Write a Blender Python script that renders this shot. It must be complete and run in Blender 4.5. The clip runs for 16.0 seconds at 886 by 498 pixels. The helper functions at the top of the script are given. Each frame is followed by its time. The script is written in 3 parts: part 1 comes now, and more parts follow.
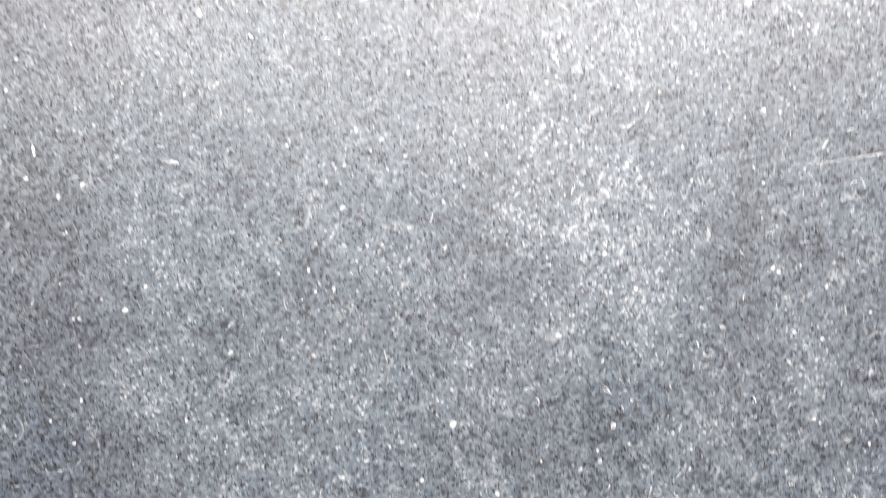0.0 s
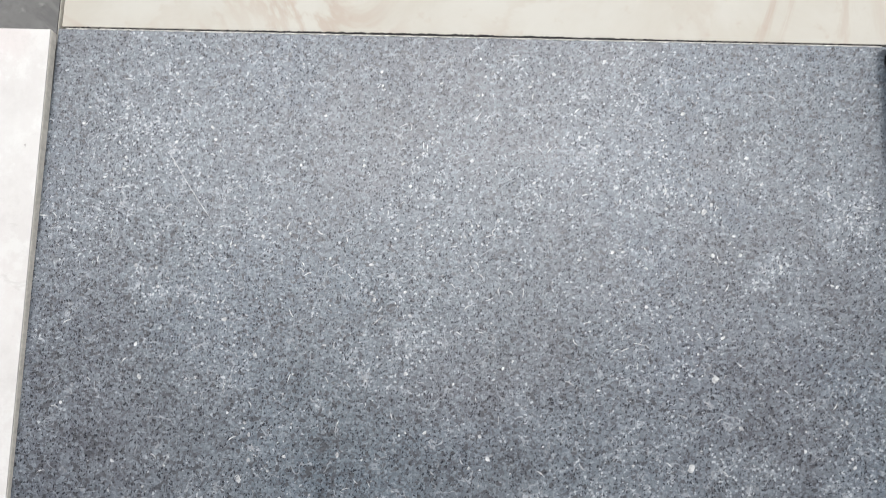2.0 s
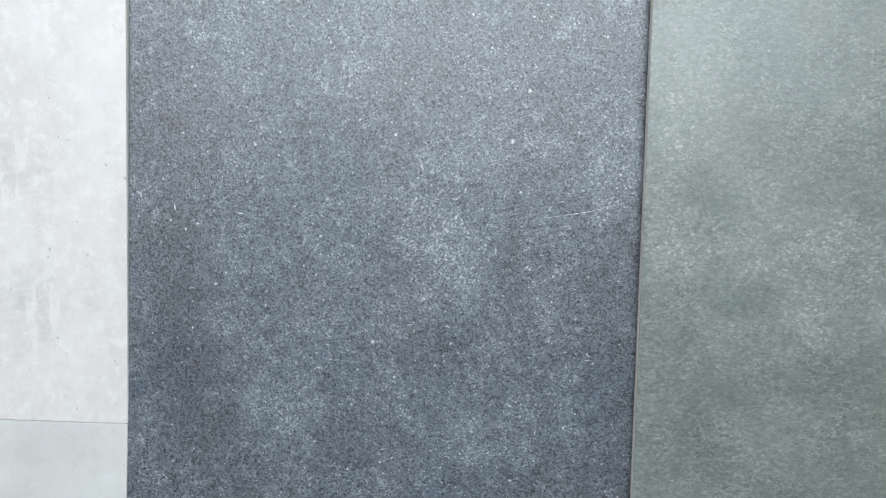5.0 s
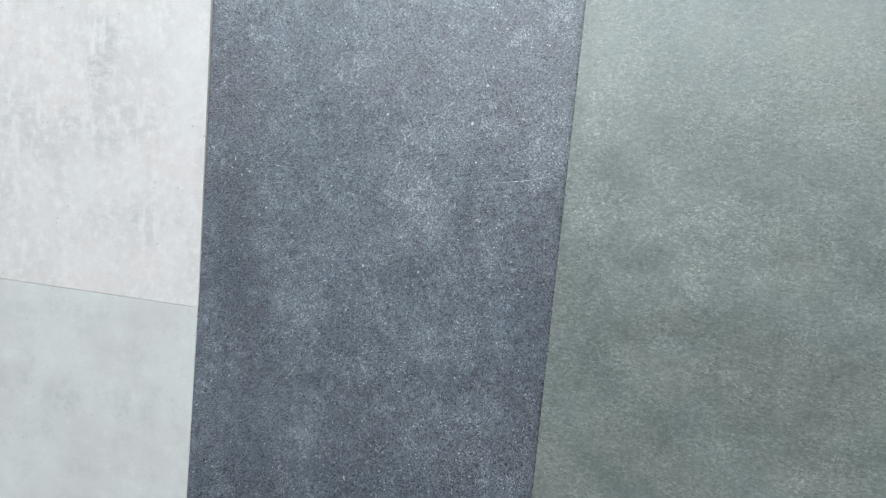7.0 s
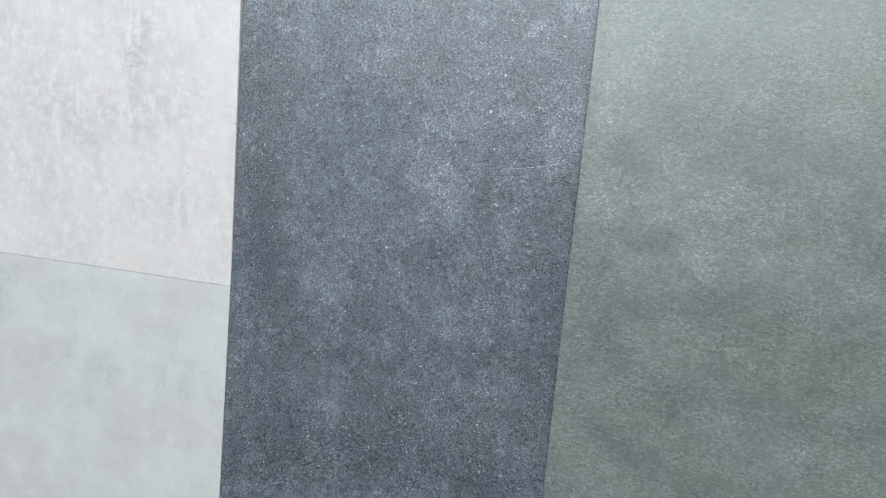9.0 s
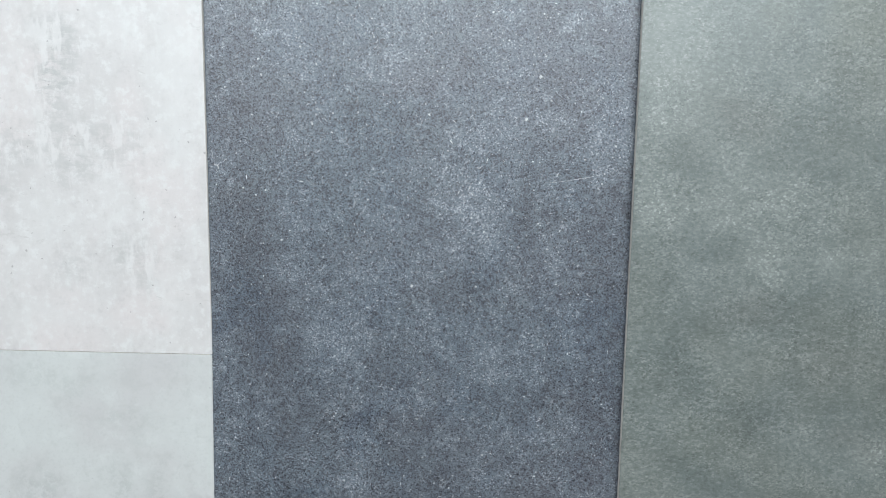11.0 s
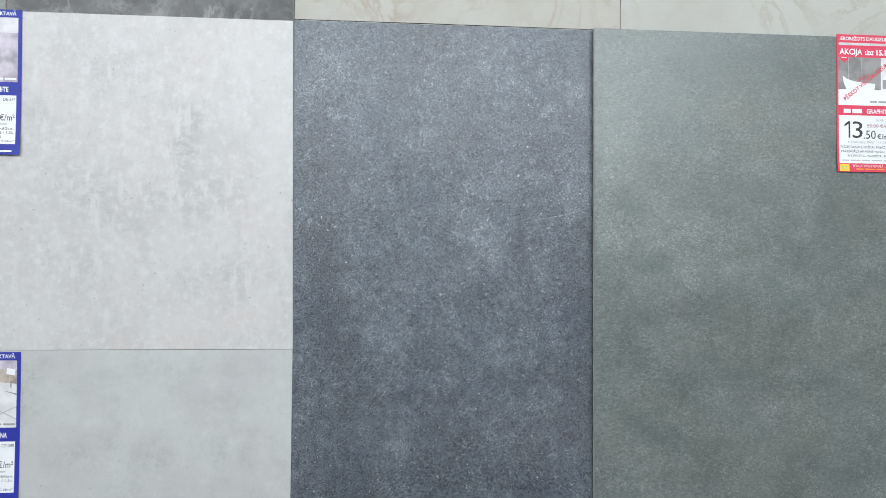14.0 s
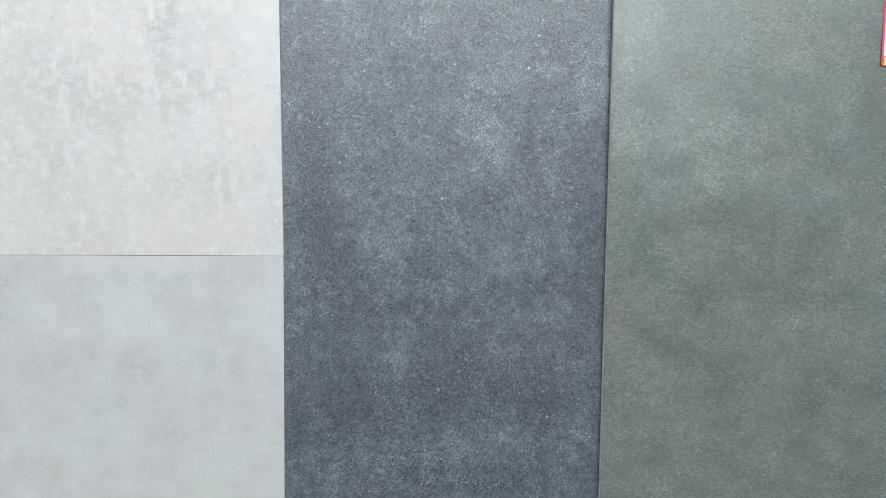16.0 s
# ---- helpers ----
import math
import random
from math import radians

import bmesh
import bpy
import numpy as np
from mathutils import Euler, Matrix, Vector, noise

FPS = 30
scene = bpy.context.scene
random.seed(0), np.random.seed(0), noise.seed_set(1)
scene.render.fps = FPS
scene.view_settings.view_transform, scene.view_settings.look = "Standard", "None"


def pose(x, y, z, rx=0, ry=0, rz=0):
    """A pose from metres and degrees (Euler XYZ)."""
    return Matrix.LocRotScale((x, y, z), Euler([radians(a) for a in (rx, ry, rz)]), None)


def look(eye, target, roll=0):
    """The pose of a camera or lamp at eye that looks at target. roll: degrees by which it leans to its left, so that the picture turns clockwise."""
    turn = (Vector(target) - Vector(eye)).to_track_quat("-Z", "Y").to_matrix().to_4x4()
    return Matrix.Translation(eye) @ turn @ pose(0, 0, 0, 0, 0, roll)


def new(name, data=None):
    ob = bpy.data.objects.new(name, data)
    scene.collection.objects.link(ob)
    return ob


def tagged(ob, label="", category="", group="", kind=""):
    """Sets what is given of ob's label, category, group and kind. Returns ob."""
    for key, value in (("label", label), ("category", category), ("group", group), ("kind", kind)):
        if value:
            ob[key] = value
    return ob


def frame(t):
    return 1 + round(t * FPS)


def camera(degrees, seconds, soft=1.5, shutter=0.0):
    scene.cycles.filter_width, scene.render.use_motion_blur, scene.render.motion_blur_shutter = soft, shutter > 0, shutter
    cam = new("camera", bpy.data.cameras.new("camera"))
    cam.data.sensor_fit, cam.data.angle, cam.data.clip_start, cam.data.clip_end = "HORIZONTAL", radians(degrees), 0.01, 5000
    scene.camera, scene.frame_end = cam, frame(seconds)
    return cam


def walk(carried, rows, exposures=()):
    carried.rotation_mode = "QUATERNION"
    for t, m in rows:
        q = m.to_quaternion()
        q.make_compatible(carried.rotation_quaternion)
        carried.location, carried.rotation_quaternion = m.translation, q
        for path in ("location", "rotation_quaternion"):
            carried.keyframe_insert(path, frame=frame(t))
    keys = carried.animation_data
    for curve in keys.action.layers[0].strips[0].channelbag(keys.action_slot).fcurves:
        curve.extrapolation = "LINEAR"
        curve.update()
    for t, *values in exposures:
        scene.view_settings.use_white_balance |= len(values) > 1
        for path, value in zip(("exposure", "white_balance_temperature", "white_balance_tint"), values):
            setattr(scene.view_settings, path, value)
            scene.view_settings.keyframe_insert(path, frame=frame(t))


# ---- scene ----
cam = camera(64.0, 16.0, soft=0.7, shutter=0.4)
PATH = [
    (0, look((0.261, -0.371, 0.947), (0.265, 1.622, 0.773), 1.1)),
    (0.5, look((0.251, -0.385, 0.994), (0.242, 1.615, 0.989), 1.8)),
    (1, look((0.249, -0.408, 1.046), (0.237, 1.587, 1.183), 1.7)),
    (1.5, look((0.252, -0.433, 1.086), (0.246, 1.553, 1.326), 1.3)),
    (2, look((0.255, -0.454, 1.108), (0.269, 1.522, 1.417), 1.1)),
    (2.2, look((0.262, -0.46, 1.114), (0.27, 1.517, 1.418), 1.0)),
    (2.5, look((0.264, -0.466, 1.096), (0.287, 1.513, 1.384), 0.5)),
    (3, look((0.278, -0.499, 1.045), (0.304, 1.491, 1.244), -0.1)),
    (3.5, look((0.292, -0.569, 1.005), (0.292, 1.428, 1.114), 0.0)),
    (4, look((0.3, -0.656, 0.967), (0.29, 1.343, 1.006), 0.2)),
    (4.5, look((0.311, -0.749, 0.956), (0.315, 1.251, 0.927), 0.4)),
    (5, look((0.349, -0.775, 0.966), (0.334, 1.223, 0.861), 1.8)),
    (5.2, look((0.37, -0.778, 0.968), (0.332, 1.218, 0.84), 2.6)),
    (7.5, look((0.645, -1.095, 0.978), (0.168, 0.834, 0.747), 5.2)),
    (8, look((0.659, -1.142, 0.974), (0.165, 0.783, 0.745), 5.0)),
    (8.2, look((0.655, -1.14, 0.974), (0.165, 0.784, 0.734), 5.0)),
    (8.5, look((0.65, -1.119, 0.971), (0.163, 0.804, 0.716), 5.2)),
    (9, look((0.61, -1.065, 0.99), (0.16, 0.861, 0.699), 5.3)),
    (11.3, look((0.263, -0.938, 0.987), (0.334, 1.046, 0.743), 0.9)),
    (11.5, look((0.233, -0.983, 0.983), (0.348, 0.999, 0.741), 0.8)),
    (12, look((0.17, -1.084, 0.944), (0.387, 0.894, 0.742), 0.4)),
    (12.5, look((0.145, -1.187, 0.915), (0.399, 0.789, 0.739), 0.1)),
    (13, look((0.146, -1.245, 0.892), (0.365, 0.738, 0.753), 0.5)),
    (13.5, look((0.151, -1.28, 0.886), (0.331, 0.711, 0.812), 0.6)),
    (14, look((0.163, -1.317, 0.884), (0.33, 0.676, 0.916), 0.4)),
    (14.3, look((0.163, -1.322, 0.882), (0.334, 0.67, 0.9), 0.3)),
    (14.5, look((0.168, -1.325, 0.879), (0.335, 0.668, 0.865), 0.2)),
    (15, look((0.168, -1.325, 0.844), (0.327, 0.667, 0.757), 0.1)),
    (15.5, look((0.165, -1.288, 0.839), (0.326, 0.698, 0.668), 0.4)),
    (16, look((0.175, -1.221, 0.848), (0.332, 0.764, 0.661), 0.7)),
]
EXPOSURES = [
    (0.0, 1.15, 7250, 16), (0.5, 0.95, 7250, 16), (1.0, 0.82, 7250, 16), (1.5, 0.63, 7100, 14), (2.0, 0.32, 6800, 13), (2.5, 0.19, 6500, 10), (3.0, 0.33, 6300, 8), (3.5, 0.36, 6300, 8),
    (5.0, 0.27, 6300, 8), (8.0, 0.15, 6300, 8), (11.5, 0.2, 6300, 8), (12.5, 0.15, 6300, 8), (14.0, -0.03, 6300, 8), (15.0, 0.06, 6350, 8), (16.0, 0.1, 6350, 8),
]
walk(cam, PATH, EXPOSURES)

# ---- light: daylight through the shop window behind the camera ----
world = bpy.data.worlds.new("sky")
world.use_nodes = True
sky = world.node_tree.nodes.new("ShaderNodeTexSky")
sky.sky_type, sky.sun_disc, sky.sun_elevation, sky.sun_rotation = "NISHITA", False, radians(40), radians(180)
background = world.node_tree.nodes["Background"]
background.inputs[1].default_value = 0.1
world.node_tree.links.new(sky.outputs[0], background.inputs[0])
scene.world = world


def area_lamp(name, eye, target, sx, sy, watts, colour):
    data = bpy.data.lights.new(name, "AREA")
    data.shape, data.size, data.size_y, data.energy, data.color = "RECTANGLE", sx, sy, watts, colour
    ob = new(name, data)
    ob.matrix_world = look(eye, target)
    return ob


area_lamp("window_daylight", (0.3, -4.95, 3.0), (0.3, 0, 3.0), 6.4, 2.2, 330, (0.95, 0.985, 1.0))

# ---- node helpers ----


def material(name, rough=0.5, metal=0.0, spec=0.5):
    m = bpy.data.materials.new(name)
    m.use_nodes = True
    nt = m.node_tree
    bsdf = nt.nodes["Principled BSDF"]
    bsdf.inputs["Roughness"].default_value = rough
    bsdf.inputs["Metallic"].default_value = metal
    bsdf.inputs["Specular IOR Level"].default_value = spec
    geo = nt.nodes.new("ShaderNodeNewGeometry")
    return m, nt, bsdf, geo.outputs["Position"]


def stretch(nt, vec, sx, sy, sz):
    n = nt.nodes.new("ShaderNodeVectorMath")
    n.operation = "MULTIPLY"
    nt.links.new(vec, n.inputs[0])
    n.inputs[1].default_value = (sx, sy, sz)
    return n.outputs[0]


def cloud(nt, vec, scale, detail=3.0, rough=0.55, distort=0.0):
    n = nt.nodes.new("ShaderNodeTexNoise")
    nt.links.new(vec, n.inputs["Vector"])
    n.inputs["Scale"].default_value, n.inputs["Detail"].default_value = scale, detail
    n.inputs["Roughness"].default_value, n.inputs["Distortion"].default_value = rough, distort
    return n.outputs[0]


def cells(nt, vec, scale):
    """Grains: the distance from each one's middle, and a number of its own."""
    n = nt.nodes.new("ShaderNodeTexVoronoi")
    nt.links.new(vec, n.inputs["Vector"])
    n.inputs["Scale"].default_value = scale
    own = nt.nodes.new("ShaderNodeSeparateColor")
    nt.links.new(n.outputs["Color"], own.inputs[0])
    return n.outputs["Distance"], own.outputs[0]


def shaken(nt, vec, scale, amount):
    """Places pushed about by noise, so that cells get uneven outlines."""
    n = nt.nodes.new("ShaderNodeTexNoise")
    nt.links.new(vec, n.inputs["Vector"])
    n.inputs["Scale"].default_value, n.inputs["Detail"].default_value = scale, 2
    push = nt.nodes.new("ShaderNodeVectorMath")
    push.operation = "MULTIPLY_ADD"
    nt.links.new(n.outputs["Color"], push.inputs[0])
    push.inputs[1].default_value = (amount, amount, amount)
    nt.links.new(vec, push.inputs[2])
    return push.outputs[0]


def remap(nt, value, a, b, c=0.0, d=1.0):
    n = nt.nodes.new("ShaderNodeMapRange")
    n.interpolation_type = "SMOOTHSTEP"
    nt.links.new(value, n.inputs[0])
    for i, v in enumerate((a, b, c, d)):
        n.inputs[i + 1].default_value = v
    return n.outputs[0]


def calc(nt, op, a, b):
    n = nt.nodes.new("ShaderNodeMath")
    n.operation = op
    for i, v in enumerate((a, b)):
        if isinstance(v, (int, float)):
            n.inputs[i].default_value = v
        else:
            nt.links.new(v, n.inputs[i])
    return n.outputs[0]


def mix(nt, fac, a, b, blend="MIX"):
    n = nt.nodes.new("ShaderNodeMix")
    n.data_type, n.blend_type = "RGBA", blend
    for i, v in ((0, fac), (6, a), (7, b)):
        if isinstance(v, (int, float)):
            n.inputs[i].default_value = v
        elif isinstance(v, tuple):
            n.inputs[i].default_value = (*v, 1)
        else:
            nt.links.new(v, n.inputs[i])
    return n.outputs[2]


def bump(nt, bsdf, height, strength, distance):
    n = nt.nodes.new("ShaderNodeBump")
    n.inputs["Strength"].default_value, n.inputs["Distance"].default_value = strength, distance
    nt.links.new(height, n.inputs["Height"])
    nt.links.new(n.outputs[0], bsdf.inputs["Normal"])


def stains(nt, pos, spots):
    """Soft stains of the tile's print and tints laid over it: x, z, radii and strength of each, with frayed edges."""
    n = nt.nodes.new("ShaderNodeTexNoise")
    nt.links.new(pos, n.inputs["Vector"])
    n.inputs["Scale"].default_value, n.inputs["Detail"].default_value = 22, 4
    shift = nt.nodes.new("ShaderNodeVectorMath")
    shift.operation = "MULTIPLY_ADD"
    nt.links.new(n.outputs["Color"], shift.inputs[0])
    shift.inputs[1].default_value = (0.09, 0, 0.09)
    nt.links.new(pos, shift.inputs[2])
    total = 0.0
    for x, z, rx, rz, amount in spots:
        off = nt.nodes.new("ShaderNodeVectorMath")
        off.operation = "SUBTRACT"
        nt.links.new(shift.outputs[0], off.inputs[0])
        off.inputs[1].default_value = (x + 0.045, 0, z + 0.045)
        wide = stretch(nt, off.outputs[0], 1 / rx, 0, 1 / rz)
        far = nt.nodes.new("ShaderNodeVectorMath")
        far.operation = "LENGTH"
        nt.links.new(wide, far.inputs[0])
        total = calc(nt, "ADD", remap(nt, far.outputs["Value"], 0.1, 1.0, amount, 0.0), total)
    return total


def plain(name, colour, rough=0.5, vary=0.08, scale=40.0, metal=0.0):
    m, nt, bsdf, pos = material(name, rough, metal)
    n = cloud(nt, pos, scale, 4)
    dark = tuple(c * (1 - vary) for c in colour)
    light = tuple(min(1, c * (1 + vary)) for c in colour)
    nt.links.new(mix(nt, remap(nt, n, 0.3, 0.7), dark, light), bsdf.inputs["Base Color"])
    return m


# ---- tile materials ----


def charcoal_glaze():
    m, nt, bsdf, pos = material("charcoal_glaze", 0.36, spec=1.0)
    bsdf.inputs["Specular Tint"].default_value = (0.97, 0.98, 1.0, 1)
    big = cloud(nt, pos, 7, 4, 0.6)
    mid = cloud(nt, pos, 34, 5, 0.65)
    tint = cloud(nt, pos, 4.5, 2)
    grain = cloud(nt, pos, 430, 3, 0.65)
    fine = cloud(nt, pos, 1100, 2)
    base = mix(nt, remap(nt, tint, 0.40, 0.60), (0.060, 0.077, 0.097), (0.068, 0.077, 0.094))
    base = mix(nt, remap(nt, cloud(nt, pos, 11, 2), 0.5, 0.65, 0.0, 0.6), base, (0.052, 0.076, 0.108))
    warm = stains(nt, pos, [(0.27, 1.10, 0.1, 0.05, 0.5), (0.50, 1.05, 0.07, 0.05, 0.5), (0.50, 0.54, 0.1, 0.09, 0.6), (0.4, 0.52, 0.1, 0.08, 0.4), (0.1, 1.05, 0.1, 0.12, 0.45), (0.03, 0.9, 0.05, 0.1, 0.4), (0.54, 0.64, 0.012, 0.014, 0.6)])
    base = mix(nt, calc(nt, "MULTIPLY", warm, 0.6), base, (0.090, 0.079, 0.087))
    base = mix(nt, remap(nt, cloud(nt, pos, 9, 3), 0.52, 0.66, 0.0, 0.3), base, (0.064, 0.081, 0.088))
    spot = stains(nt, pos, [(0.36, 0.92, 0.05, 0.08, 0.7), (0.30, 0.86, 0.07, 0.06, 0.4), (0.16, 0.745, 0.06, 0.05, 0.6), (0.2, 0.54, 0.04, 0.05, 0.5), (0.47, 0.63, 0.06, 0.05, 0.6),
                            (0.464, 1.171, 0.020, 0.012, 1.3), (0.53, 1.21, 0.03, 0.07, 0.7), (0.53, 1.0, 0.035, 0.035, 0.5), (0.40, 0.71, 0.08, 0.05, 0.5),
                            (0.24, 1.10, 0.05, 0.04, 0.35), (0.07, 1.15, 0.022, 0.016, 0.8), (0.37, 1.03, 0.07, 0.05, 0.3), (0.27, 0.66, 0.08, 0.03, 0.45), (0.46, 0.87, 0.03, 0.05, 0.5)])
    # the wide low ones darken the tile towards the bottom
    deep = stains(nt, pos, [(0.055, 0.775, 0.06, 0.06, 0.9), (0.09, 0.72, 0.06, 0.05, 0.6), (0.06, 0.86, 0.06, 0.1, 0.5), (0.415, 0.89, 0.022, 0.07, 0.8), (0.34, 0.80, 0.05, 0.04, 0.5),
                            (0.1, 0.45, 0.14, 0.12, 0.7), (0.3, 0.5, 0.12, 0.12, 0.5), (0.45, 0.47, 0.12, 0.08, 0.5), (0.53, 0.75, 0.03, 0.12, 0.5), (0.18, 0.63, 0.1, 0.03, 0.4), (0.22, 0.78, 0.03, 0.03, 0.5)])
    # lens shading put into the glaze colour: teal middle, violet sides
    teal_cast = stains(nt, pos, [(0.25, 1.18, 0.13, 0.08, 0.45), (0.2, 1.0, 0.14, 0.22, 0.4), (0.3, 0.75, 0.14, 0.14, 0.2), (0.12, 0.55, 0.12, 0.12, 0.2)])
    base = mix(nt, teal_cast, base, (0.052, 0.080, 0.100))
    violet_cast = stains(nt, pos, [(0.43, 1.09, 0.13, 0.13, 0.4), (0.02, 1.1, 0.08, 0.2, 0.35), (0.28, 1.08, 0.08, 0.06, 0.35), (0.45, 0.85, 0.1, 0.1, 0.2)])
    base = mix(nt, violet_cast, base, (0.080, 0.077, 0.098))
    # how much pale grain shows: clouds of the print, with pale and deep patches
    much = calc(nt, "ADD", calc(nt, "MULTIPLY", calc(nt, "SUBTRACT", mid, 0.5), 0.42), calc(nt, "MULTIPLY", calc(nt, "SUBTRACT", big, 0.5), 0.35))
    much = calc(nt, "ADD", much, calc(nt, "MULTIPLY", calc(nt, "SUBTRACT", spot, deep), 0.12))
    loose = shaken(nt, pos, 620, 0.0019)
    dist, own = cells(nt, loose, 490)
    dist2, own2 = cells(nt, loose, 780)
    pale = calc(nt, "ADD", own, calc(nt, "MULTIPLY", much, 1.1))
    pale2 = calc(nt, "ADD", own2, calc(nt, "MULTIPLY", much, 0.8))
    base = mix(nt, remap(nt, much, -0.14, 0.22, 0.0, 0.6), base, (0.115, 0.141, 0.165))
    base = mix(nt, remap(nt, pale2, 0.62, 1.0, 0.0, 0.6), base, (0.195, 0.224, 0.248))
    base = mix(nt, remap(nt, pale2, 0.96, 1.01, 0.0, 0.9), base, (0.38, 0.395, 0.41))
    base = mix(nt, remap(nt, pale2, 0.46, 0.12, 0.0, 0.6), base, (0.008, 0.010, 0.018))
    base = mix(nt, remap(nt, pale, 0.70, 1.0, 0.0, 0.4), base, (0.175, 0.203, 0.226))
    base = mix(nt, remap(nt, pale, 1.03, 1.09, 0.0, 0.7), base, (0.36, 0.37, 0.38))
    base = mix(nt, remap(nt, pale, 0.16, 0.03, 0.0, 0.9), base, (0.005, 0.006, 0.012))
    # single dark pits and pale chips of the print
    rough = shaken(nt, stretch(nt, pos, 1.0, 1, 0.85), 620, 0.0036)
    dist3, own3 = cells(nt, rough, 610)
    pit = calc(nt, "MULTIPLY", remap(nt, dist3, 0.44, 0.24), remap(nt, own3, 0.38, 0.60, 0.0, 0.97))
    base = mix(nt, pit, base, (0.005, 0.007, 0.013))
    # the pits are unglazed, so they don't shine
    nt.links.new(remap(nt, pit, 0.0, 0.9, 1.0, 0.3), bsdf.inputs["Specular IOR Level"])
    dist4, own4 = cells(nt, shaken(nt, pos, 300, 0.005), 330)
    bright = calc(nt, "ADD", own4, calc(nt, "MULTIPLY", much, 1.2))
    chip = calc(nt, "MULTIPLY", remap(nt, dist4, 0.30, 0.16), remap(nt, bright, 0.86, 1.0, 0.0, 0.9))
    base = mix(nt, chip, base, (0.36, 0.375, 0.39))
    # printed hairlines, short and curled
    line = calc(nt, "ABSOLUTE", calc(nt, "SUBTRACT", cloud(nt, pos, 46, 3, 0.5, 0.4), 0.5), 0)
    hair = calc(nt, "MULTIPLY", remap(nt, line, 0.010, 0.003), remap(nt, cloud(nt, pos, 60, 2), 0.53, 0.62))
    line2 = calc(nt, "ABSOLUTE", calc(nt, "SUBTRACT", cloud(nt, pos, 115, 2, 0.5, 0.8), 0.5), 0)
    worm = calc(nt, "MULTIPLY", remap(nt, line2, 0.030, 0.010), remap(nt, calc(nt, "ADD", cloud(nt, stretch(nt, pos, 1, 1.3, 1.1), 85, 2), much), 0.53, 0.63))
    hair = calc(nt, "MAXIMUM", hair, calc(nt, "MULTIPLY", worm, 0.8))
    base = mix(nt, calc(nt, "MULTIPLY", hair, 0.5), base, (0.36, 0.37, 0.38))
    base = mix(nt, 1.0, base, (0.912, 0.946, 0.990), "MULTIPLY")
    nt.links.new(base, bsdf.inputs["Base Color"])
    nt.links.new(remap(nt, mid, 0.3, 0.7, 0.32, 0.42), bsdf.inputs["Roughness"])
    bump(nt, bsdf, calc(nt, "ADD", calc(nt, "ADD", grain, calc(nt, "MULTIPLY", own, 0.4)), calc(nt, "MULTIPLY", own2, 0.6)), 0.6, 0.0007)
    return m


